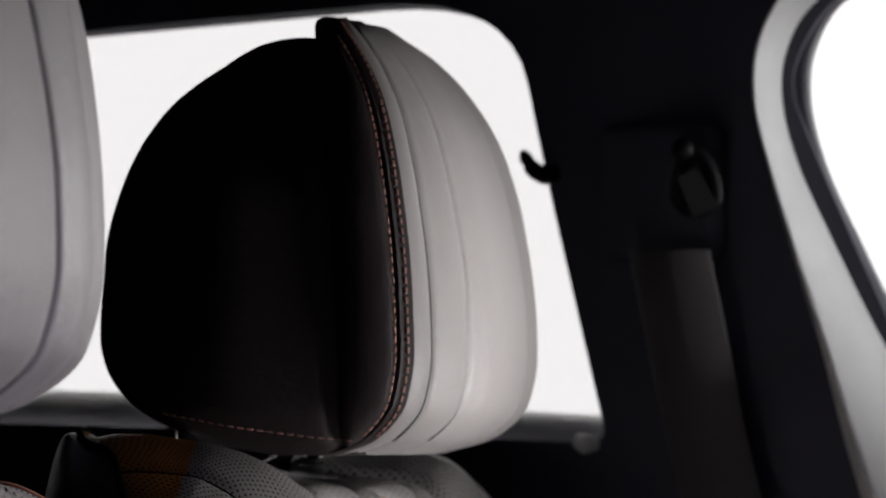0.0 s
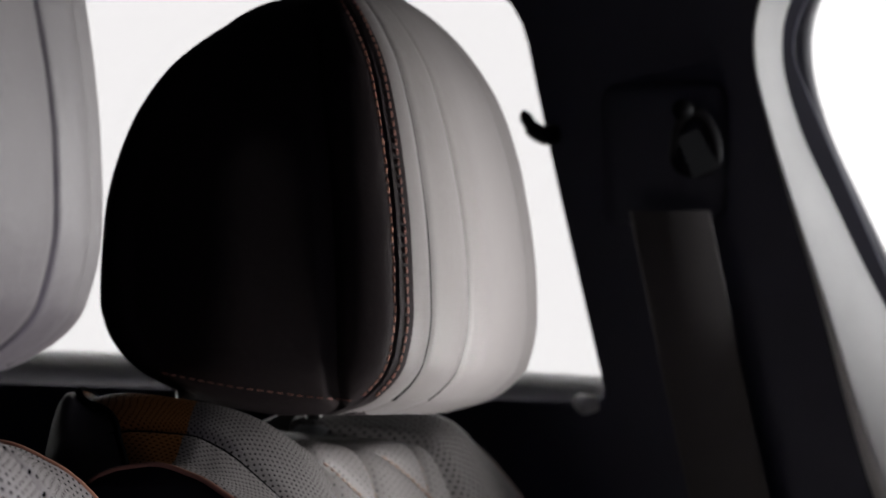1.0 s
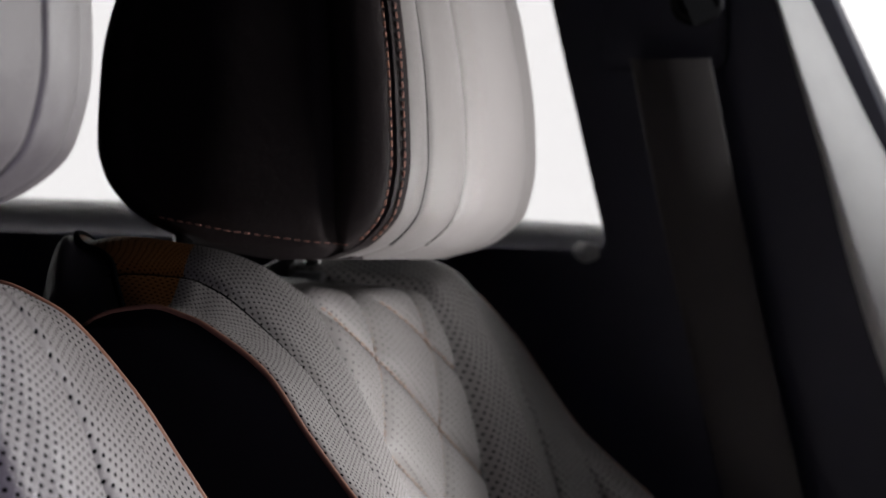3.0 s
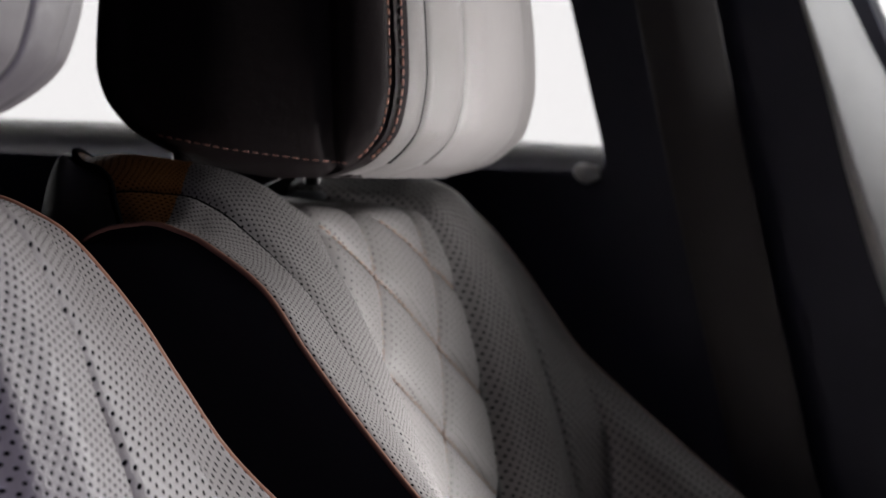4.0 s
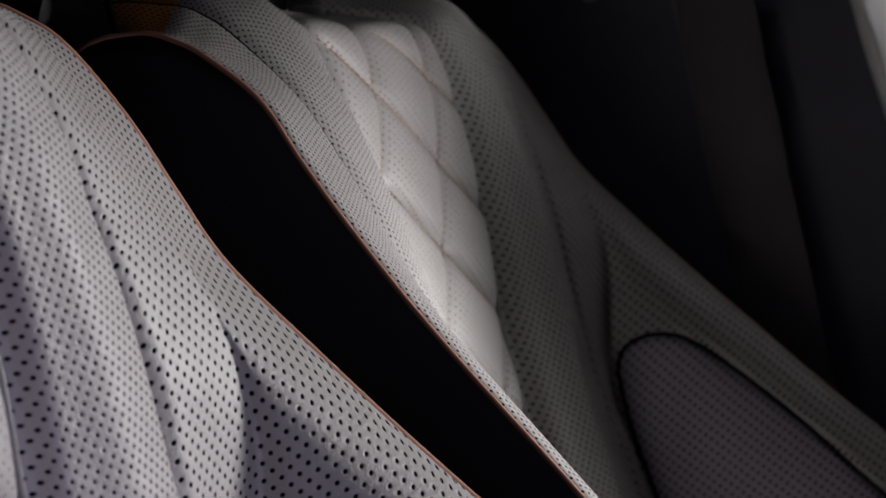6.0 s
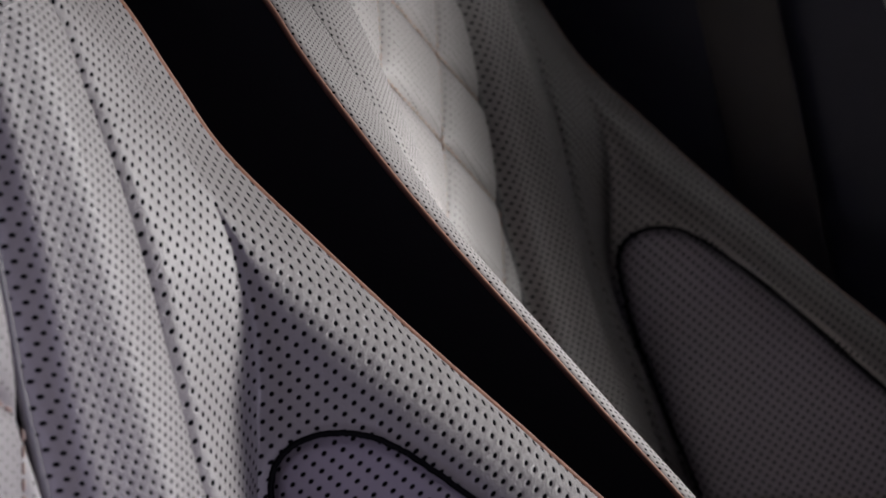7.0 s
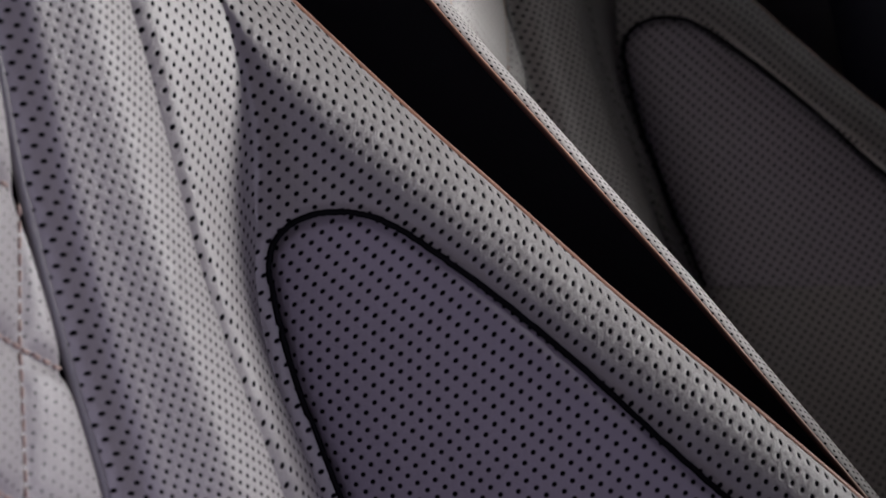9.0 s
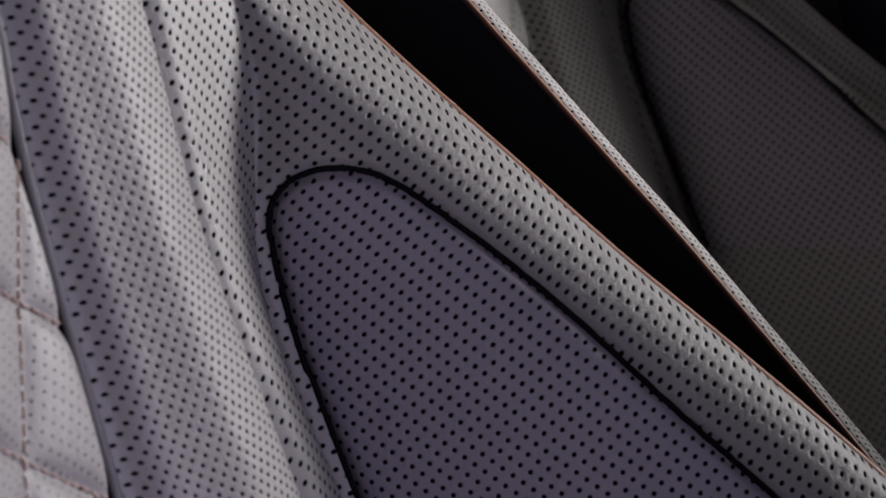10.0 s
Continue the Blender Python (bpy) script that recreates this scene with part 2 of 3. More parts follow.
def sheet(outer, holes, y0, y1):
    """A plate in the x-z plane from y0 to y1 with holes through it."""
    bm = bmesh.new()
    loops = []
    for loop in [outer, *holes]:
        vs = [bm.verts.new((p[0], y0, p[1])) for p in loop]
        loops.append([bm.edges.new((vs[i], vs[(i + 1) % len(vs)])) for i in range(len(vs))])
    bmesh.ops.triangle_fill(bm, use_beauty=True, use_dissolve=False, edges=[e for l in loops for e in l])
    made = bmesh.ops.extrude_face_region(bm, geom=bm.faces[:])
    bmesh.ops.translate(bm, vec=(0, y1 - y0, 0), verts=[v for v in made["geom"] if isinstance(v, bmesh.types.BMVert)])
    bmesh.ops.recalc_face_normals(bm, faces=bm.faces[:])
    return bm


# ---------------------------------------------------------------- the shell of the car
REAR_WINDOW = rounded([(-0.62, 0.010), (0.002, -0.009), (-0.035, 0.150), (-0.058, 0.264), (-0.62, 0.232)], [0.02, 0.010, 0.05, 0.085, 0.04])
# the front one's unseen forward end is cut short to hold back light
FRONT_WINDOW = rounded([(0.231, -0.090), (0.171, 0.062), (0.125, 0.168), (0.109, 0.212), (0.150, 0.272), (0.36, 0.264), (0.45, -0.090)],
                       [0.02, 0.04, 0.05, 0.04, 0.05, 0.1, 0.03], 8)

wall = part("wall_far", sheet([(-1.3, -0.75), (2.4, -0.75), (2.4, 0.34), (-1.3, 0.34)], [REAR_WINDOW, FRONT_WINDOW], 0.40, 0.43), TRIM, smooth=False)
wall.matrix_world = CAR
tagged(wall, "dark trimmed car side with two window openings and a pillar", "car side", kind="structure")
for k, hole in enumerate((REAR_WINDOW, FRONT_WINDOW)):
    pane = part("window_%d" % (k + 1), sheet(hole, [], 0.418, 0.422), (TINTED, CLEAR)[k], smooth=False)
    pane.matrix_world = CAR
    tagged(pane, "clear car side window against bright white daylight", "window", kind="structure")
ground = part("ground", box(-40, 40, -40, 40, -1.25, -1.20), CONCRETE, smooth=False)
ground.matrix_world = CAR
tagged(ground, "pale concrete floor outside the car", "ground", kind="structure")


def slab(name, x0, x1, y0, y1, z0, z1, material, label, category):
    ob = part(name, box(x0, x1, y0, y1, z0, z1), material, smooth=False)
    ob.matrix_world = CAR
    return tagged(ob, label, category, kind="structure")


# floor, headliner and walls run on unseen to keep the sky's light out
slab("floor", -1.3, 2.4, -2.4, 0.46, -0.80, -0.75, CARPET, "dark carpeted car floor", "floor")
slab("ceiling", -1.3, 2.4, -2.4, 0.46, 0.34, 0.38, HEADLINER, "dark cloth headliner under the car roof", "ceiling")
slab("wall_rear", -1.35, -1.3, -2.4, 0.46, -0.75, 0.34, DARKWALL, "unseen dark wall closing the rear against the sky", "wall")
# unseen walls added behind the camera: bluish bounce, and a place for the fill
wall = part("wall_behind", sheet([(-1.3, -0.75), (0.86, -0.75), (0.86, 0.34), (-1.3, 0.34)],
                                 [rounded([(0.12, -0.14), (0.78, -0.14), (0.78, 0.28), (0.12, 0.28)], 0.03)], -2.45, -2.40), BLUEWALL, smooth=False)
wall.matrix_world = CAR
tagged(wall, "unseen blue-grey wall with an opening behind the camera, added for bluish bounce", "wall", kind="structure")
slab("wall_beyond", -1.3, 0.86, -2.60, -2.55, -0.75, 0.34, BLUEWALL, "unseen blue-grey wall added beyond the opening", "wall")
# two unseen walls ahead: one blocks the sky, one frames the added lamps
slab("wall_front", 0.86, 0.90, -2.4, 0.397, -0.75, 0.34, BLACK, "unseen black wall closing the front against the sky", "wall")
wall = part("wall_lamp_opening", sheet([(-1.9, -0.75), (0.88, -0.75), (0.88, 0.34), (-1.9, 0.34)],
                                 [rounded([(0.16, -0.40), (0.84, -0.40), (0.84, 0.30), (0.16, 0.30)], 0.02)], -0.015, 0.015), TRIM, smooth=False)
wall.matrix_world = CAR @ pose(0.81, -0.50, 0, 0, 0, 90)
tagged(wall, "unseen dark wall with an opening for the added lamps", "dashboard wall", kind="structure")


# ---------------------------------------------------------------- the seat
# the seat's skin is lofted through profiles: each runs up the front (z, x), then over the top and down the back (x, z)
FRONT_Z = (-0.46, -0.40, -0.35, -0.30, -0.26, -0.23, -0.20, -0.17, -0.14, -0.11, -0.085, -0.06)
STATIONS = len(FRONT_Z) + 7
TOP = len(FRONT_Z)       # the first station on the top
PROFILES = []            # (place across the skin, y, points x and z)


def profile(y, front, over, across=None):
    f = curve(front)
    points = np.array([(float(f(z)), z) for z in FRONT_Z] + list(over))
    PROFILES.append((y if across is None else across, y, points))
    return points


inner_rim = profile(
    -0.258, ((-0.46, 0.345), (-0.34, 0.247), (-0.304, 0.214), (-0.277, 0.190), (-0.2405, 0.155), (-0.2194, 0.1345), (-0.1993, 0.1155), (-0.179, 0.096), (-0.159, 0.0765),
             (-0.143, 0.0625), (-0.1305, 0.051), (-0.1135, 0.0375), (-0.102, 0.0285), (-0.089, 0.0182), (-0.079, 0.0115), (-0.065, 0.002), (-0.05, -0.0125)),
    ((-0.024, -0.0435), (-0.038, -0.0365), (-0.056, -0.033), (-0.084, -0.043), (-0.114, -0.09), (-0.152, -0.28), (-0.17, -0.46)))
profile(-0.215, ((-0.46, 0.27), (-0.34, 0.195), (-0.30, 0.165), (-0.25, 0.125), (-0.21, 0.095), (-0.18, 0.076), (-0.145, 0.053), (-0.115, 0.034),
                 (-0.093, 0.0195), (-0.067, 0.002), (-0.05, -0.012)),
        ((-0.030, -0.036), (-0.046, -0.025), (-0.063, -0.020), (-0.100, -0.022), (-0.127, -0.05), (-0.154, -0.27), (-0.175, -0.46)))
profile(-0.170, ((-0.46, 0.14), (-0.30, 0.090), (-0.25, 0.074), (-0.21, 0.062), (-0.18, 0.054), (-0.154, 0.046), (-0.115, 0.029),
                 (-0.095, 0.019), (-0.068, 0.004), (-0.05, -0.007)),
        ((-0.026, -0.027), (-0.045, -0.013), (-0.072, -0.006), (-0.114, -0.004), (-0.137, -0.027), (-0.160, -0.26), (-0.18, -0.46)))
profile(-0.105, ((-0.46, 0.09), (-0.29, 0.040), (-0.25, 0.029), (-0.21, 0.018), (-0.17, 0.008), (-0.128, -0.002), (-0.086, -0.011), (-0.05, -0.021)),
        ((-0.032, -0.032), (-0.050, -0.025), (-0.080, -0.023), (-0.112, -0.020), (-0.134, -0.04), (-0.16, -0.26), (-0.18, -0.46)))
profile(0.0, ((-0.46, 0.088), (-0.29, 0.039), (-0.25, 0.029), (-0.21, 0.018), (-0.17, 0.010), (-0.128, 0.001), (-0.086, -0.008), (-0.05, -0.018)),
        ((-0.030, -0.034), (-0.048, -0.027), (-0.080, -0.026), (-0.112, -0.024), (-0.134, -0.04), (-0.16, -0.26), (-0.18, -0.46)))
profile(0.092, ((-0.46, 0.098), (-0.29, 0.047), (-0.25, 0.0355), (-0.21, 0.0240), (-0.17, 0.0140), (-0.128, 0.006), (-0.086, -0.0045), (-0.05, -0.0165)),
        ((-0.026, -0.033), (-0.042, -0.027), (-0.075, -0.024), (-0.108, -0.021), (-0.132, -0.04), (-0.16, -0.26), (-0.18, -0.46)))
# the roll beside the quilted panel
roll = profile(0.126, ((-0.46, 0.125), (-0.30, 0.077), (-0.25, 0.059), (-0.21, 0.046), (-0.17, 0.034), (-0.128, 0.023), (-0.09, 0.011), (-0.06, -0.001), (-0.05, -0.006)),
               ((-0.020, -0.025), (-0.040, -0.013), (-0.072, -0.009), (-0.106, -0.009), (-0.130, -0.04), (-0.16, -0.26), (-0.18, -0.46)))
roll_foot = profile(0.160, ((-0.46, 0.130), (-0.281, 0.0725), (-0.254, 0.0610), (-0.229, 0.0505), (-0.205, 0.042), (-0.186, 0.0368), (-0.163, 0.0315), (-0.144, 0.026),
                            (-0.125, 0.0205), (-0.099, 0.0105), (-0.075, 0.000), (-0.058, -0.006)),
                    ((-0.024, -0.027), (-0.044, -0.014), (-0.072, -0.009), (-0.106, -0.008), (-0.130, -0.04), (-0.16, -0.26), (-0.18, -0.46)))
outer_rim = profile(0.258, ((-0.46, 0.37), (-0.34, 0.297), (-0.2912, 0.236), (-0.276, 0.2165), (-0.26, 0.197), (-0.2453, 0.1775), (-0.23, 0.1575), (-0.2134, 0.1375), (-0.198, 0.1185),
                            (-0.18, 0.097), (-0.16, 0.072), (-0.146, 0.0565), (-0.13, 0.0385), (-0.114, 0.0205), (-0.098, 0.007), (-0.073, -0.010), (-0.05, -0.027)),
                    ((-0.041, -0.036), (-0.056, -0.026), (-0.074, -0.020), (-0.096, -0.025), (-0.120, -0.06), (-0.156, -0.26), (-0.175, -0.46)), 0.300)
# a low ridge beyond the roll, then the valley at the foot of the steep outer bolster
over = roll_foot[TOP:] * 0.7 + outer_rim[TOP:] * 0.3
profile(0.185, ((-0.46, 0.140), (-0.32, 0.087), (-0.28, 0.0710), (-0.262, 0.0625), (-0.244, 0.0545), (-0.222, 0.047), (-0.198, 0.0405), (-0.18, 0.037), (-0.162, 0.034), (-0.145, 0.031),
                (-0.13, 0.026), (-0.114, 0.019), (-0.098, 0.0125), (-0.073, -0.001), (-0.05, -0.012)), over)
over = roll_foot[TOP:] * 0.4 + outer_rim[TOP:] * 0.6
valley = profile(0.213, ((-0.46, 0.126), (-0.32, 0.072), (-0.2865, 0.0595), (-0.2677, 0.0535), (-0.249, 0.0475), (-0.23, 0.0435), (-0.215, 0.0420), (-0.198, 0.0430), (-0.183, 0.0445), (-0.164, 0.0425),
                         (-0.145, 0.0375), (-0.13, 0.031), (-0.114, 0.0225), (-0.098, 0.0125), (-0.073, -0.004), (-0.05, -0.018)), over)
# from the valley the bolster's inner face turns through a quarter ellipse up to the rim
for degrees in (12, 25, 40, 55, 70, 82):
    turn, lift = 1 - math.cos(radians(degrees)), math.sin(radians(degrees))
    PROFILES.append((0.213 + 0.087 * degrees / 90, 0.213 + 0.045 * turn, valley + (outer_rim - valley) * lift))
# the roll is plump between its two grooves
quilt_edge = PROFILES[5][2]
plump = roll * 0.5 + roll_foot * 0.5
plump[:TOP, 0] += 0.002
PROFILES.append((0.145, 0.145, plump))
PROFILES.append((0.105, 0.105, quilt_edge * 0.6 + roll * 0.4))
# both rims are rounded
for y, f in ((-0.262, 0.0003), (-0.2655, 0.0014), (-0.267, 0.0030)):
    PROFILES.append((y, y, inner_rim - (f, 0)))
RIM = 0.306
PROFILES.append((RIM, 0.262, outer_rim - (0.004, 0.001)))
PROFILES.sort(key=lambda p: p[0])
ACROSS = np.array([p[0] for p in PROFILES])
OUT = np.array([p[1] for p in PROFILES])
TABLE = np.array([p[2] for p in PROFILES])


def spline_rows(v):
    """The columns' points at station v (Catmull-Rom along the stations)."""
    i = int(np.clip(math.floor(v), 0, STATIONS - 2))
    t = v - i
    p = [TABLE[:, int(np.clip(k, 0, STATIONS - 1))] for k in (i - 1, i, i + 1, i + 2)]
    return 0.5 * (2 * p[1] + (p[2] - p[0]) * t + (2 * p[0] - 5 * p[1] + 4 * p[2] - p[3]) * t * t + (3 * p[1] - p[0] - 3 * p[2] + p[3]) * t ** 3)


def seat_surface(us, vs):
    """Points of the seat's skin: rows along v, columns along u (metres across)."""
    out = np.zeros((len(vs), len(us), 3))
    for i, v in enumerate(vs):
        row = spline_rows(v)
        out[i, :, 0] = curve(list(zip(ACROSS, row[:, 0])))(us)
        out[i, :, 1] = curve(list(zip(ACROSS, OUT)))(us)
        out[i, :, 2] = curve(list(zip(ACROSS, row[:, 1])))(us)
    return out


def normals(p):
    du = np.gradient(p, axis=1)
    dv = np.gradient(p, axis=0)
    n = np.cross(du, dv)
    n /= np.linalg.norm(n, axis=2, keepdims=True) + 1e-12
    return n


def spread(a, b, n, edge=0.25):
    """n values from a to b, closer together at both ends."""
    t = np.linspace(0, 1, n)
    return a + (b - a) * ((1 - edge) * t + edge * (0.5 - 0.5 * np.cos(math.pi * t)))


def lengths(p, axis):
    d = np.linalg.norm(np.diff(p, axis=axis), axis=2)
    z = np.zeros((1, d.shape[1])) if axis == 0 else np.zeros((d.shape[0], 1))
    return np.concatenate([z, np.cumsum(d, axis=axis)], axis=axis)


def edge_dip(dist, depth, width):
    return -depth * np.exp(-(dist / width) ** 2)


def flat_map(p, plane):
    """A UV map in metres: along the row, and down the middle column (or by height, for a steep face)."""
    u = lengths(p, 1)
    if plane:
        down = lengths(p, 0)[:, p.shape[1] // 2]
        bend = np.abs(p[:, p.shape[1] // 2, 2] + 0.10).argmin()
        v = np.where(np.arange(len(p)) < bend, p[:, p.shape[1] // 2, 2], p[bend, p.shape[1] // 2, 2] + down - down[bend])
        return np.stack([u + p[:, :1, 0], v[:, None] + 0 * u], axis=2)
    v = lengths(p, 0)[:, p.shape[1] // 2][:, None] + 0 * u
    return np.stack([u - u[:, -1:] * 0.5, v], axis=2)


INSERTS = []


def cushion(name, u0, u1, v0, v1, nu, nv, material, parent, label="", depth=0.005, width=0.006, ends=True, relief=None, plane=False, split=None, sides=None):
    us = spread(u0, u1, nu, 0.5)
    if callable(v0) or callable(v1):
        # the ends follow a line across the seat
        dense = np.linspace(0, STATIONS - 1, 700)
        q = seat_surface(us, dense)
        p = np.zeros((nv, nu, 3))
        for j, u in enumerate(us):
            v = np.linspace(v0(u) if callable(v0) else v0, v1(u) if callable(v1) else v1, nv)
            for k in range(3):
                p[:, j, k] = np.interp(v, dense, q[:, j, k])
    else:
        p = seat_surface(us, spread(v0, v1, nv, 0.1))
    n = normals(p)
    along, down = lengths(p, 1), lengths(p, 0)
    d0, w0, d1, w1 = sides if sides else (depth, width, depth, width)
    dip = edge_dip(along, d0, w0) + edge_dip(along[:, -1:] - along, d1, w1)
    if ends:
        dip = dip + edge_dip(down, depth, width) + edge_dip(down[-1:] - down, depth, width)
    if relief is not None:
        dip = dip + relief(p)
    uv = flat_map(p, plane)
    q = p + n * dip[:, :, None]
    bm = grid(q, uv)
    if split is not None:
        inner = bm.copy()
        mid = (p[:-1, :-1] + p[1:, 1:]) / 2
        flags = split(mid).ravel()
        for b, keep in ((bm, False), (inner, True)):
            gone = [f for f, k in zip(b.faces[:], flags) if k != keep]
            bmesh.ops.delete(b, geom=gone, context="FACES")
        INSERTS.append(part("pocket_insert", inner, POCKET, parent, "perforated grey leather insert in the bolster, coloured mauve for bluish light"))
    return part(name, bm, material, parent, label)


def seat_line(u, v0, v1, n, lift=0.0):
    """Points along one column of the seat, lifted off its skin."""
    us = np.array([u - 0.002, u, u + 0.002])
    p = seat_surface(us, np.linspace(v0, v1, n))
    return (p + normals(p) * lift)[:, 1]


# the quilting's two families of lines: steps along each, in y and z
QUILT_AT, QUILT_FLAT, QUILT_STEEP = (-0.044, -0.0605), (0.0745, -0.037), (-0.0215, -0.042)


def quilt_lines(y, z):
    """Which steep and which flat line a point lies on; whole numbers are seams."""
    dy, dz = y - QUILT_AT[0], z - QUILT_AT[1]
    det = QUILT_FLAT[0] * QUILT_STEEP[1] - QUILT_STEEP[0] * QUILT_FLAT[1]
    return (QUILT_STEEP[1] * dy - QUILT_STEEP[0] * dz) / det, (QUILT_FLAT[0] * dz - QUILT_FLAT[1] * dy) / det


def quilt_relief(p):
    """Padded diamonds between the crossing stitch lines."""
    a, b = quilt_lines(p[:, :, 1], p[:, :, 2])
    pad = (1 - np.exp(-4 * np.abs(np.sin(math.pi * a)))) * (1 - np.exp(-4 * np.abs(np.sin(math.pi * b))))
    edge = np.minimum(p[:, :, 1] + 0.105, 0.092 - p[:, :, 1])
    return 0.0055 * pad * (1 - np.exp(-(np.maximum(edge, 0) / 0.010) ** 2)) - 0.004


def smooth_path(points, steps, close=False):
    """A Catmull-Rom path through points of any dimension."""
    p = np.array(points, float)
    n, out = len(p), []
    for i in range(n if close else n - 1):
        q = [p[(i + k) % n] if close else p[int(np.clip(i + k, 0, n - 1))] for k in (-1, 0, 1, 2)]
        for t in np.arange(steps) / steps:
            out.append(0.5 * (2 * q[1] + (q[2] - q[0]) * t + (2 * q[0] - 5 * q[1] + 4 * q[2] - q[3]) * t * t + (3 * q[1] - q[0] - 3 * q[2] + q[3]) * t ** 3))
    if not close:
        out.append(p[-1])
    return np.array(out)


# the seam round the bolster's insert, seen along y: forward and up
SEAM = smooth_path(((0.094, -0.345), (0.0741, -0.3008), (0.0608, -0.2688), (0.0539, -0.2499), (0.0488, -0.231), (0.0464, -0.2177), (0.0484, -0.2085), (0.0543, -0.2025), (0.0622, -0.1990), (0.0719, -0.1980),
                    (0.0816, -0.1995), (0.0913, -0.2040), (0.101, -0.2104), (0.1183, -0.2223), (0.1471, -0.2447), (0.1852, -0.2773), (0.2061, -0.2945), (0.255, -0.337)), 8)


def seam_distance(x, z):
    """Distance to the insert's seam on the steep face."""
    q = np.stack([np.asarray(x), np.asarray(z)], axis=-1)[..., None, :]
    a, b = SEAM[:-1], SEAM[1:]
    t = np.clip(((q - a) * (b - a)).sum(-1) / ((b - a) ** 2).sum(-1), 0, 1)
    return np.sqrt((((a + (b - a) * t[..., None]) - q) ** 2).sum(-1)).min(-1)


def in_seam(p):
    """Whether points lie inside the insert's outline."""
    x, y, z = p[:, :, 0], p[:, :, 1], p[:, :, 2]
    inside = np.zeros(x.shape, bool)
    for (x0, z0), (x1, z1) in zip(SEAM, np.roll(SEAM, -1, axis=0)):
        if z0 != z1:
            inside ^= ((z0 > z) != (z1 > z)) & (x < (x1 - x0) * (z - z0) / (z1 - z0) + x0)
    return inside & (y > 0.209)


def pocket_relief(p):
    d = seam_distance(p[:, :, 0], p[:, :, 2])
    return np.where(p[:, :, 1] > 0.205, -0.0034 * np.exp(-(d / 0.0023) ** 2) + 0.0012 * in_seam(p) * (1 - np.exp(-(d / 0.006) ** 2)), 0)


welt_run = curve([(-0.267, 2.41), (-0.245, 2.66), (-0.225, 2.72), (-0.205, 2.77), (-0.194, 2.87), (-0.187, 3.02), (-0.180, 3.26), (-0.165, 3.42), (-0.10, 3.46)])


def welt_line(u):
    """The station at which the shoulder's welt runs: up from the piping, then back along the shoulder."""
    return TOP + float(welt_run(u))


def back_line(z):
    return float(np.interp(z, (-0.46, -0.27, -0.08, -0.05), (-0.172, -0.152, -0.108, -0.085)))


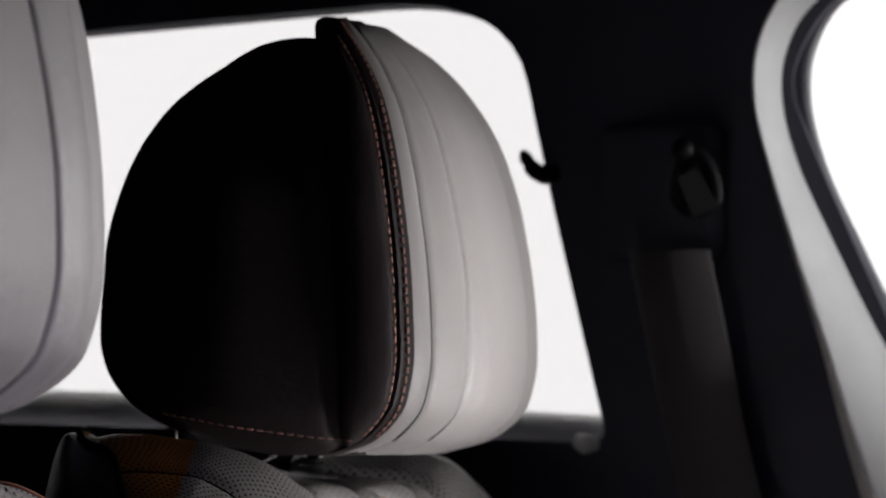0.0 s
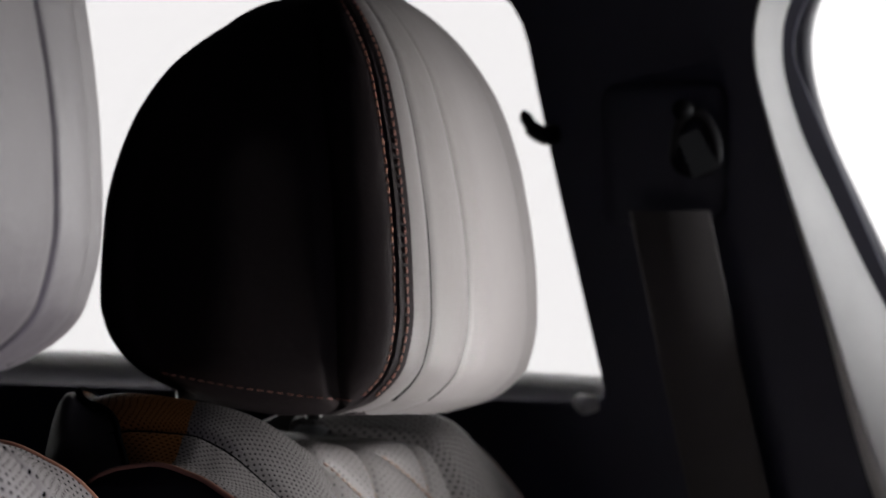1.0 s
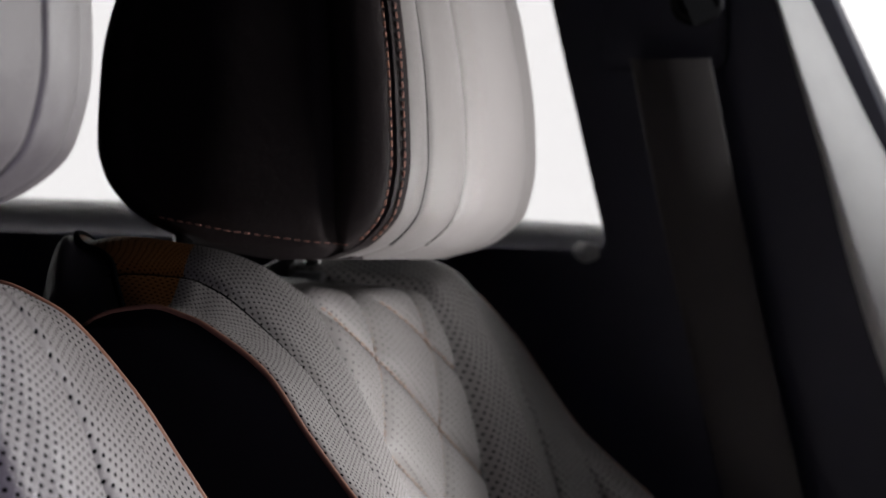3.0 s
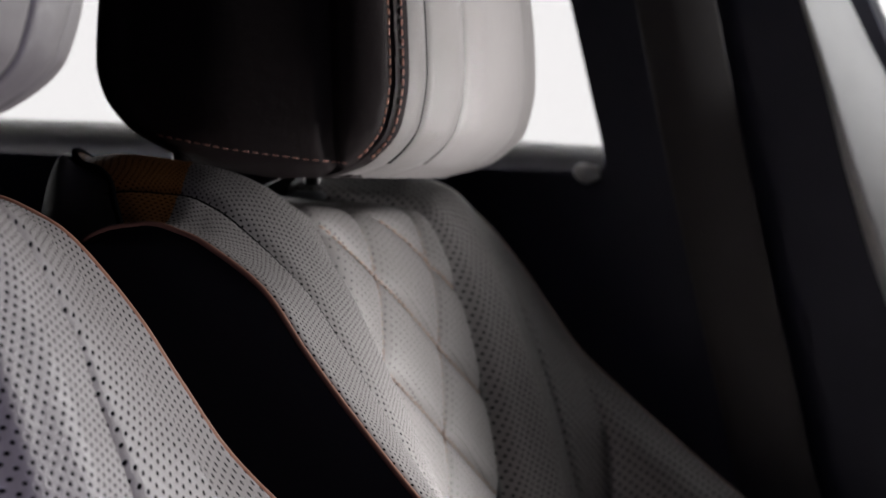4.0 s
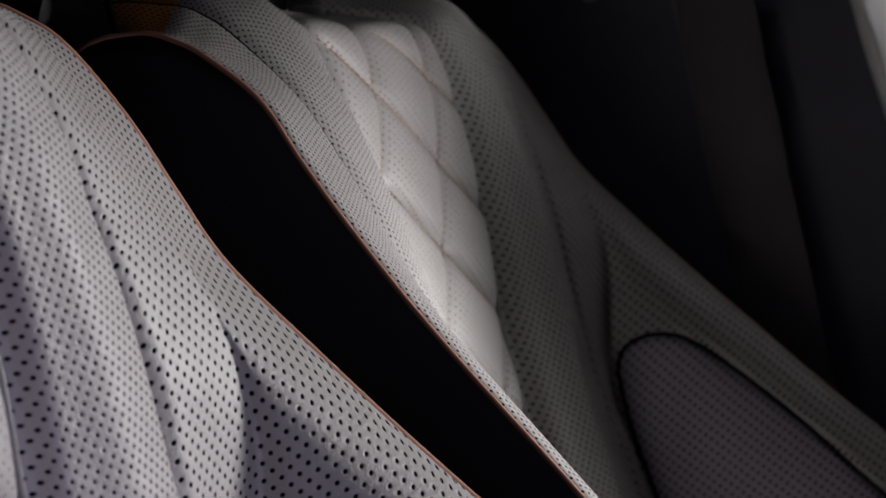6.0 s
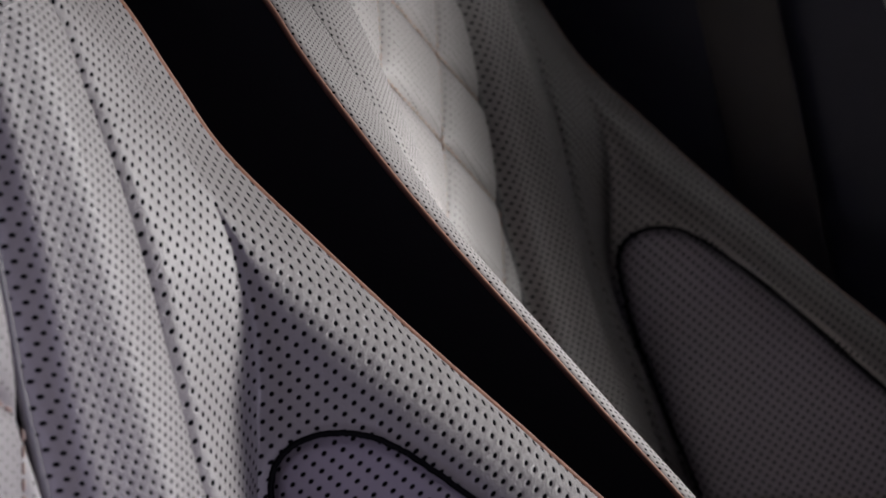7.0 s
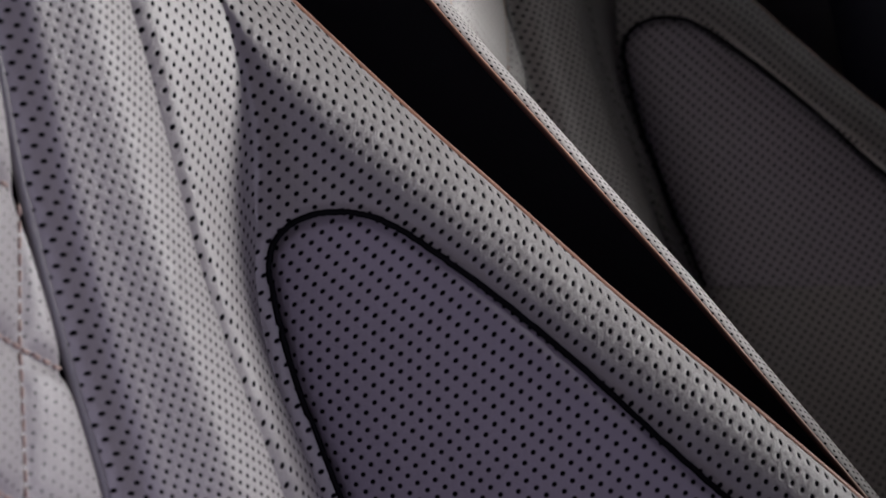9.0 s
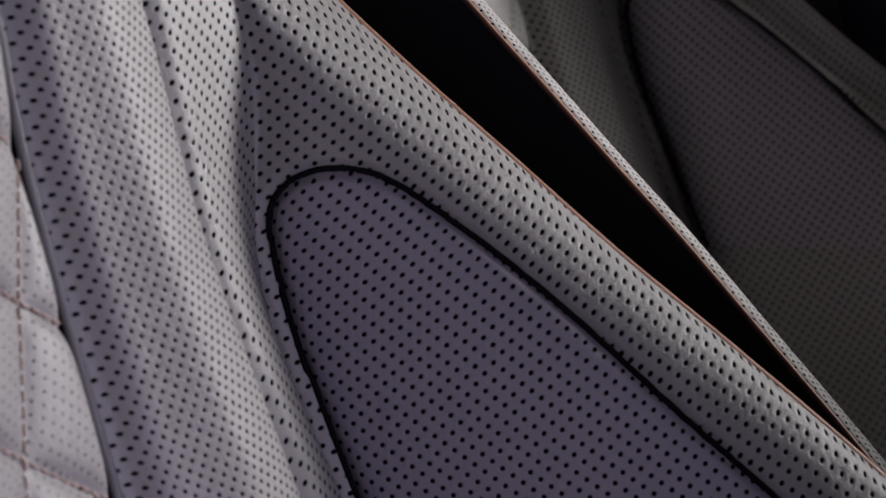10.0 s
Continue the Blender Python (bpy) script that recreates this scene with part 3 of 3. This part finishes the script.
def build_seat():
    seat = thing("car_seat", CAR, "grey perforated leather car seat with diamond quilting and copper piping", "car seat", "pair of front seats")
    end, back = 0.0, STATIONS - 1.0
    panel = cushion("quilted_panel", -0.105, 0.092, end, TOP + 3.0, 120, 330, QUILT, seat, "light grey leather panel quilted in diamonds", relief=quilt_relief, ends=False,
            sides=(0.006, 0.006, 0.009, 0.007))
    cushion("bolster_roll", 0.092, 0.160, end, TOP + 3.0, 60, 200, PUNCHED_ROLL, seat, "perforated grey leather roll", ends=False, sides=(0.007, 0.006, 0.007, 0.005))
    cushion("bolster_roll", -0.212, -0.105, end, TOP + 1.9, 50, 200, PUNCHED_FINE, seat, "perforated grey leather roll", ends=False, depth=0.003)
    cushion("bolster_face", 0.160, RIM, end, TOP + 3.0, 260, 460, PUNCHED, seat, "perforated grey leather side bolster", ends=False, sides=(0.006, 0.006, 0.002, 0.003),
            relief=pocket_relief, plane=True, split=in_seam)
    cushion("bolster_face", -0.267, -0.212, end, TOP + 1.9, 36, 260, PUNCHED_FINE, seat, "perforated grey leather side bolster", ends=False, depth=0.0022, width=0.003)
    cushion("shoulder_panel", -0.212, -0.105, TOP + 1.9, welt_line, 44, 90, TAN, seat, "tan perforated leather shoulder panel", ends=False, depth=0.003)
    cushion("shoulder_edge", -0.267, -0.212, TOP + 1.9, welt_line, 30, 90, TAN, seat, "tan perforated leather strip", ends=False, depth=0.0022, width=0.003)
    cushion("back_cover", -0.267, RIM, welt_line, back, 120, 70, BACKING, seat, "smooth dark grey leather seat back", depth=0.002)
    vs = np.linspace(0.5, TOP + 0.1, 900)
    ys = np.linspace(-0.095, 0.081, 95)
    skin = seat_surface(ys, vs)
    skin = skin + normals(skin) * (quilt_relief(skin) + 0.0006)[:, :, None]
    lines = quilt_lines(skin[:, :, 1], skin[:, :, 2])
    for family in (0, 1):
        for k in range(-3, 12):
            # one line of stitches: where the diamond's coordinate is a whole number
            path = []
            if family:
                for j in range(len(ys)):
                    i = int(np.abs(lines[1][:, j] - k).argmin())
                    if abs(lines[1][i, j] - k) < 0.03 and skin[i, j, 2] > -0.44:
                        path.append(tuple(skin[i, j]))
            else:
                for i in range(0, len(vs), 5):
                    j = int(np.abs(lines[0][i] - k).argmin())
                    if abs(lines[0][i, j] - k) < 0.03 and skin[i, j, 2] > -0.44:
                        path.append(tuple(skin[i, j]))
            if len(path) > 6:
                part("quilt_stitching", stitches(path, 0.0042, 0.0014, 0.00065), THREAD, panel, "copper-coloured quilting stitches")
    row = []
    for u in np.linspace(-0.267, -0.10, 90):
        row.append(seat_surface(np.array([u]), np.array([welt_line(u)]))[0, 0])
    part("seam", tube([tuple(q) for q in seat_line(-0.212, 4.0, TOP + 3.0, 160, -0.0022)], 0.0011, 6), GAP, seat, "dark seam along the inner bolster")
    # dark bar added to fill the gap and darken the groove
    part("seam", tube([tuple(q) for q in seat_line(0.092, 0.0, TOP + 2.6, 200, -0.0072)], 0.0018, 8), BACKING, panel, "dark bar added in the groove beside the quilted panel")
    part("welt", tube([tuple(q) for q in row], 0.0016, 8), GAP, seat, "black welt seam over the shoulder")
    for u, y, side in ((-0.267, -0.267, -1), (RIM, 0.262, 1)):
        col = seat_line(u, end, back, 200, 0.0005)
        tuck = 0.0012
        path = [(q[0] + (0.0 if side < 0 else 0.0012), q[1] + side * tuck, q[2]) for q in col]
        part("piping", tube(path, 0.0013 if side < 0 else 0.0019, 10), COPPER, seat, "copper-coloured piping along the seat edge")
        # the black outer side, from the piping to the back
        front = [q for q in col if q[2] <= -0.04 and q[0] > -0.06]
        rows = []
        for q in front[::2]:
            b = back_line(q[2])
            rows.append([(q[0] + (b - q[0]) * t, y + side * (0.001 + 0.012 * math.sin(math.pi * min(1, t * 1.2) * 0.5) ** 0.8 * (1 - 0.4 * t)), q[2]) for t in np.linspace(0, 1, 14)])
        top = seat_line(u, TOP + 0.0, TOP + 3.6, 40)
        rows.append([(q[0], y + side * 0.002, q[2]) for q in top[np.linspace(0, 39, 14).astype(int)]])
        part("side_panel", grid(np.array(rows)), SHELL, seat, "black hard side panel of the seat")
    pts = []
    cache = seat_surface(np.linspace(0.205, 0.295, 240), np.linspace(0, TOP, 900))
    out = normals(cache)
    for x, z in SEAM:
        i, j = np.unravel_index(((cache[:, :, 0] - x) ** 2 + (cache[:, :, 2] - z) ** 2).argmin(), cache.shape[:2])
        pts.append(tuple(cache[i, j] - out[i, j] * 0.0030))
    # black bar sunk in the groove to stand for its shade
    part("seam", tube(pts, 0.0012, 8), GAP, INSERTS[-1], "black bar in the insert's seam, for the groove's shade")
    part("seat_cushion", box(-0.14, 0.42, -0.25, 0.25, -0.62, -0.46, 0.05, 4), LEATHER, seat, "grey leather seat cushion")
    part("seat_base", box(-0.12, 0.36, -0.22, 0.22, -0.75, -0.61, 0.02, 2), BLACK, seat, "black seat base on the floor")
    return seat


far_seat = build_seat()


# ---------------------------------------------------------------- the headrest
HEAD_BACK = curve([(-0.013, -0.060), (-0.009, -0.085), (0.0, -0.108), (0.010, -0.125), (0.028, -0.139), (0.041, -0.142), (0.078, -0.140), (0.120, -0.128),
                   (0.148, -0.111), (0.160, -0.099), (0.169, -0.088), (0.180, -0.074), (0.186, -0.064), (0.1885, -0.060)])
HEAD_SEAM = curve([(-0.013, -0.030), (-0.006, -0.008), (0.012, 0.009), (0.035, 0.013), (0.065, 0.012), (0.104, 0.008), (0.135, 0.0015), (0.150, -0.0035), (0.160, -0.009), (0.169, -0.0155), (0.180, -0.0270), (0.186, -0.036), (0.1885, -0.040)])
HEAD_HALF = curve([(-0.013, 0.095), (-0.005, 0.112), (0.010, 0.121), (0.05, 0.125), (0.10, 0.124), (0.14, 0.116), (0.165, 0.102), (0.180, 0.085), (0.186, 0.066), (0.188, 0.046), (0.1885, 0.010)])
HEAD_GROOVE = curve([(-0.013, -0.022), (0.027, -0.020), (0.066, -0.021), (0.104, -0.024), (0.143, -0.0305), (0.170, -0.0375), (0.180, -0.042), (0.187, -0.047)])


def build_headrest():
    rest = thing("headrest", CAR, "dark leather car headrest with grey ribbed front and copper stitching", "headrest", "headrests")
    zs = np.r_[np.linspace(-0.013, 0.02, 18), np.linspace(0.024, 0.15, 36), np.linspace(0.153, 0.186, 20), np.linspace(0.1864, 0.1885, 9)]

    def side(x, z):
        """How far the flank stands out at x: a raised band before a groove, and a flat panel behind it."""
        g, s = float(HEAD_GROOVE(z)), float(HEAD_SEAM(z))
        out = -0.005 * math.exp(-((x - g) / 0.0035) ** 2) - 0.004 * math.exp(-((x - s) / 0.004) ** 2)
        if x > g:
            out += 0.003 * math.sin(math.pi * min(1, max(0, (x - g) / max(0.004, s - g))))
        return out - 3.0 * max(0.0, -0.06 - x) ** 2

    shells = {"shell": [], "side_band": []}
    for z in zs:
        b, s, h = float(HEAD_BACK(z)), float(HEAD_SEAM(z)), float(HEAD_HALF(z))
        g = min(max(float(HEAD_GROOVE(z)), b + 0.005), s - 0.003)
        r = min(0.022, (g - b) * 0.45)
        band = [(x, -h - side(x, z)) for x in np.linspace(s, g, 26)]
        half = [(x, -h - side(x, z)) for x in np.linspace(g, b + r, 34)]
        y_end = half[-1][1]
        for k in range(1, 11):
            a = math.pi / 2 * k / 10
            half.append((b + r - r * math.sin(a), y_end + r * (1 - math.cos(a))))
        for y in np.linspace(y_end + r, -y_end - r, 10)[1:-1]:
            half.append((b, y))
        half += [(x, -y) for x, y in half[:44]][::-1]
        shells["shell"].append([(x, y, z - 0.002 * max(0.0, (z - 0.150) / 0.0385) ** 2) for x, y in half])
        shells["side_band"].append([(x, y, z) for x, y in band])
    for name, rows in shells.items():
        p = np.array(rows)
        if name == "shell":
            shell = part(name, grid(p), DARK, rest, "smooth black-brown leather shell")
        else:
            p[:, :, 2] += 0.0075 * np.maximum(0, (p[:, :, 2] - 0.145) / 0.042) ** 2
            band = part(name, grid(p), DARK, rest, "raised black-brown leather band with copper stitching")
            part(name, grid(p * (1, -1, 1)), DARK, rest, "raised black-brown leather band")
    # the front: ribbed grey cushion
    def crown(z):
        """The band and the front rise a little above the flank at the top."""
        return z + 0.0075 * max(0.0, (z - 0.145) / 0.042) ** 2

    us = np.linspace(-1, 1, 321)
    rows = []
    for z in zs:
        s, h = float(HEAD_SEAM(z)), float(HEAD_HALF(z))
        lift = 0.20 + 0.75 * min(1, max(0.0, (0.19 - z) / 0.13)) ** 0.8
        row = []
        for u in us:
            bulge = 0.0150 * (1 - abs(u) ** 2.4) * lift
            seam = min(abs(abs(u) - 0.81), abs(abs(u) - 0.455)) * h
            edge = 0.004 * math.exp(-((1 - abs(u)) * h / 0.003) ** 2)
            puff = 0.0050 * (1 - math.exp(-(seam / 0.013) ** 2)) * (1 - math.exp(-((1 - abs(u)) * h / 0.008) ** 2))
            row.append((s + 0.0025 + bulge + puff - 0.0048 * math.exp(-(seam / 0.0022) ** 2) - edge, u * h, crown(z)))
        rows.append(row)
    p = np.array(rows)
    front = part("front_cushion", grid(p[:, 5:-5]), LEATHER, rest, "light grey leather front with vertical seams")
    # black bars in the rib seams stand for the shade of their valleys
    for u in (-0.81, -0.455, 0.455, 0.81):
        column = p[4:-6, int(round((u + 1) * 160))]
        part("seam", tube([tuple(q + (0.0022, 0, 0)) for q in column], 0.0016, 6), GAP, front, "black bar in a seam of the ribbed front, for the groove's shade")
    part("front_edge", grid(p[:, :6]), DARK, rest, "black-brown leather edge strip")
    part("front_edge", grid(p[:, -6:]), DARK, rest, "black-brown leather edge strip")
    # closing piece below
    b, s, h = float(HEAD_BACK(-0.013)), float(HEAD_SEAM(-0.013)), float(HEAD_HALF(-0.013))
    part("cap", box(b, s + 0.012, -h + 0.002, h - 0.002, -0.013, -0.009, 0.0015), DARK, rest)
    # two rows of stitches, one on each side of the seam, and one along the bottom edge
    for off in (-0.0040, 0.0016):
        path = []
        for z in np.linspace(-0.004, 0.184, 120):
            x = float(HEAD_SEAM(z)) + off
            y = -float(HEAD_HALF(z)) - (side(x, z) if off < 0 else -0.002) - 0.0004
            path.append((x, y, z + 0.0075 * max(0.0, (z - 0.145) / 0.042) ** 2))
        part("stitching", stitches(path, 0.0031, 0.0014, 0.0005), HEAD_THREAD, band, "copper-coloured stitching")
    path = []
    for x in np.linspace(-0.105, -0.012, 50):
        z = float(np.interp(x, (-0.105, -0.07, -0.035, -0.012), (0.0065, 0.000, -0.0045, -0.0065)))
        path.append((x, -float(HEAD_HALF(z)) - side(x, z) - 0.0005, z))
    part("stitching", stitches(path, 0.0031, 0.0016, 0.0003), HEAD_THREAD, shell, "copper-coloured stitching")
    for y in (-0.106, 0.106):
        part("post", tube([(-0.096, y, -0.06), (-0.096, y, 0.004)], 0.0045, 14), STEEL, rest, "polished steel headrest post")
        part("post_guide", tube([(-0.096, y, -0.040), (-0.096, y, -0.0215), (-0.096, y, -0.0195)], [0.012, 0.012, 0.009], 18), SATIN, rest, "satin grey post guide")
    return rest


far_rest = build_headrest()
copy_thing(far_seat, NEAR)
copy_thing(far_rest, NEAR @ pose(-0.005, 0, 0.012))


# ---------------------------------------------------------------- pillar, seals and belt on the far side
def seal(name, points, radius, material, label, flat=1.0):
    """A bar along points (x, z, y), its radius one number or one for each point."""
    path = smooth_path([(p[0], p[2], p[1]) for p in points], 10)
    r = radius
    if isinstance(radius, (list, tuple)):
        r = [float(q) for q in np.interp(np.linspace(0, len(points) - 1, len(path)), range(len(points)), radius)]
    ob = part(name, tube([tuple(q) for q in path], r, 14, flat=flat), material)
    ob.matrix_world = CAR
    return tagged(ob, label, "door seal", kind="structure")


def moulding(name, points, widths, rise, base, material, label):
    """A rounded moulding on the wall along points (x, z), with a half width for each point."""
    path = smooth_path([(x, z, w) for (x, z), w in zip(points, widths)], 10)
    side = np.gradient(path[:, :2], axis=0)
    side = np.stack([side[:, 1], -side[:, 0]], axis=1)
    side /= np.linalg.norm(side, axis=1, keepdims=True)
    rows = []
    for (x, z, w), n in zip(path, side):
        row = []
        for t in np.linspace(-1, 1, 33):
            # a crest on the pillar's side, then a long slope towards the glass
            f = max(0.0, 1 - ((-0.6 - t) / 0.4) ** 2) ** 0.5 if t < -0.6 else 1 - ((t + 0.6) / 1.6) ** 1.1
            row.append((x - n[0] * w * t, base + 0.003 - (rise + 0.7 * w) * f, z - n[1] * w * t))
        rows.append(row)
    ob = part(name, grid(np.array(rows)), material)
    ob.matrix_world = CAR
    return tagged(ob, label, "door trim", kind="structure")


FRONT_EDGE = ((0.62, 0.268), (0.30, 0.282), (0.170, 0.284), (0.124, 0.258), (0.105, 0.228), (0.1015, 0.194), (0.1110, 0.153), (0.128, 0.106), (0.149, 0.052), (0.170, 0.000), (0.192, -0.05), (0.215, -0.10))
WIDTH = (0.0085, 0.0085, 0.0085, 0.0085, 0.0085, 0.0085, 0.0090, 0.013, 0.018, 0.026, 0.033, 0.037)
moulding("trim_door_seal", FRONT_EDGE, WIDTH, 0.026, 0.40, RUBBER, "light grey moulding round the front door opening, wider below")
seal("trim_window_seal", [(x + w + 0.0035, z, 0.408) for (x, z), w in zip(FRONT_EDGE, WIDTH)], 0.0022, BLACK, "black rubber lip of the front door opening")
seal("trim_window_frame", [(x + w + 0.0100, z, 0.414) for (x, z), w in zip(FRONT_EDGE, WIDTH)], 0.0045, SATIN, "grey inner frame round the front side glass")
seal("trim_window_sill", [(-0.62, 0.018, 0.452), (-0.30, 0.009, 0.452), (-0.05, -0.003, 0.452), (0.004, -0.007, 0.452)], 0.0125, RUBBER, "light grey belt-line sill outside the rear window")
seal("trim_sill_end", [(-0.016, -0.007, 0.396), (-0.010, -0.010, 0.394), (-0.003, -0.009, 0.396)], (0.004, 0.0065, 0.004), RUBBER, "light grey end cap of the belt-line sill")

hook = part("coat_hook", tube([tuple(q) for q in smooth_path([(-0.028, 0.392, 0.153), (-0.036, 0.385, 0.152), (-0.041, 0.380, 0.1575), (-0.0455, 0.378, 0.166)], 6)], [0.0062] * 6 + [0.0052] * 6 + [0.004] * 4 + [0.003, 0.0022, 0.0012], 8), BLACK)
hook.matrix_world = CAR
tagged(hook, "small black plastic coat hook on the pillar", "coat hook")

belt = thing("seat_belt", CAR, "dark webbing seat belt hanging from its pillar guide", "seat belt")
pts = [(0.047, 0.104), (0.068, 0.0), (0.089, -0.095), (0.112, -0.195), (0.135, -0.30), (0.156, -0.42), (0.172, -0.60)]
path = smooth_path([(x, z) for x, z in pts], 8)
rows = []
for k, (x, z) in enumerate(path):
    w = 0.0238
    rows.append([(x + w * t, 0.362 + 0.002 * math.sin(9 * z + 2 * t) + 0.0012 * d, z) for t, d in ((-1, 0), (-0.96, -1), (0, -1.3), (0.96, -1), (1, 0), (0.96, 1), (0, 1.3), (-0.96, 1))])
part("strap", grid(np.array(rows), None, True), BELT, belt, "dark brown-black woven webbing")
bm = box(-0.002, 0.076, 0.374, 0.402, 0.098, 0.182, 0.010, 3)
for v in bm.verts:
    v.co.y = 0.403 + (v.co.y - 0.403) * min(1.0, 0.12 + max(0.0, (v.co.x + 0.002) / 0.060))
part("height_adjuster", bm, TRIM, belt, "black plastic belt height adjuster")
guide = part("belt_guide", tube([tuple(q) for q in smooth_path([(0.050, 0.368, 0.134), (0.053, 0.364, 0.154), (0.062, 0.362, 0.162), (0.071, 0.364, 0.153), (0.074, 0.368, 0.134), (0.062, 0.368, 0.127)], 6, True)], 0.0040, 8, True), SHELL, belt, "black belt guide loop")
fold = [[(0.060 + 0.007 * b + 0.009 * a, 0.358 + 0.004 * b + 0.003 * a, 0.150 + 0.004 * b - 0.024 * a) for b in np.linspace(-1, 1, 7)] for a in np.linspace(0, 1, 8)]
part("strap_fold", grid(np.array(fold)), BLACK, belt, "webbing folded through the guide")
part("guide_bolt", tube([(0.056, 0.354, 0.163), (0.056, 0.374, 0.163)], 0.0060, 14), BLACK, guide, "black cover of the guide bolt")
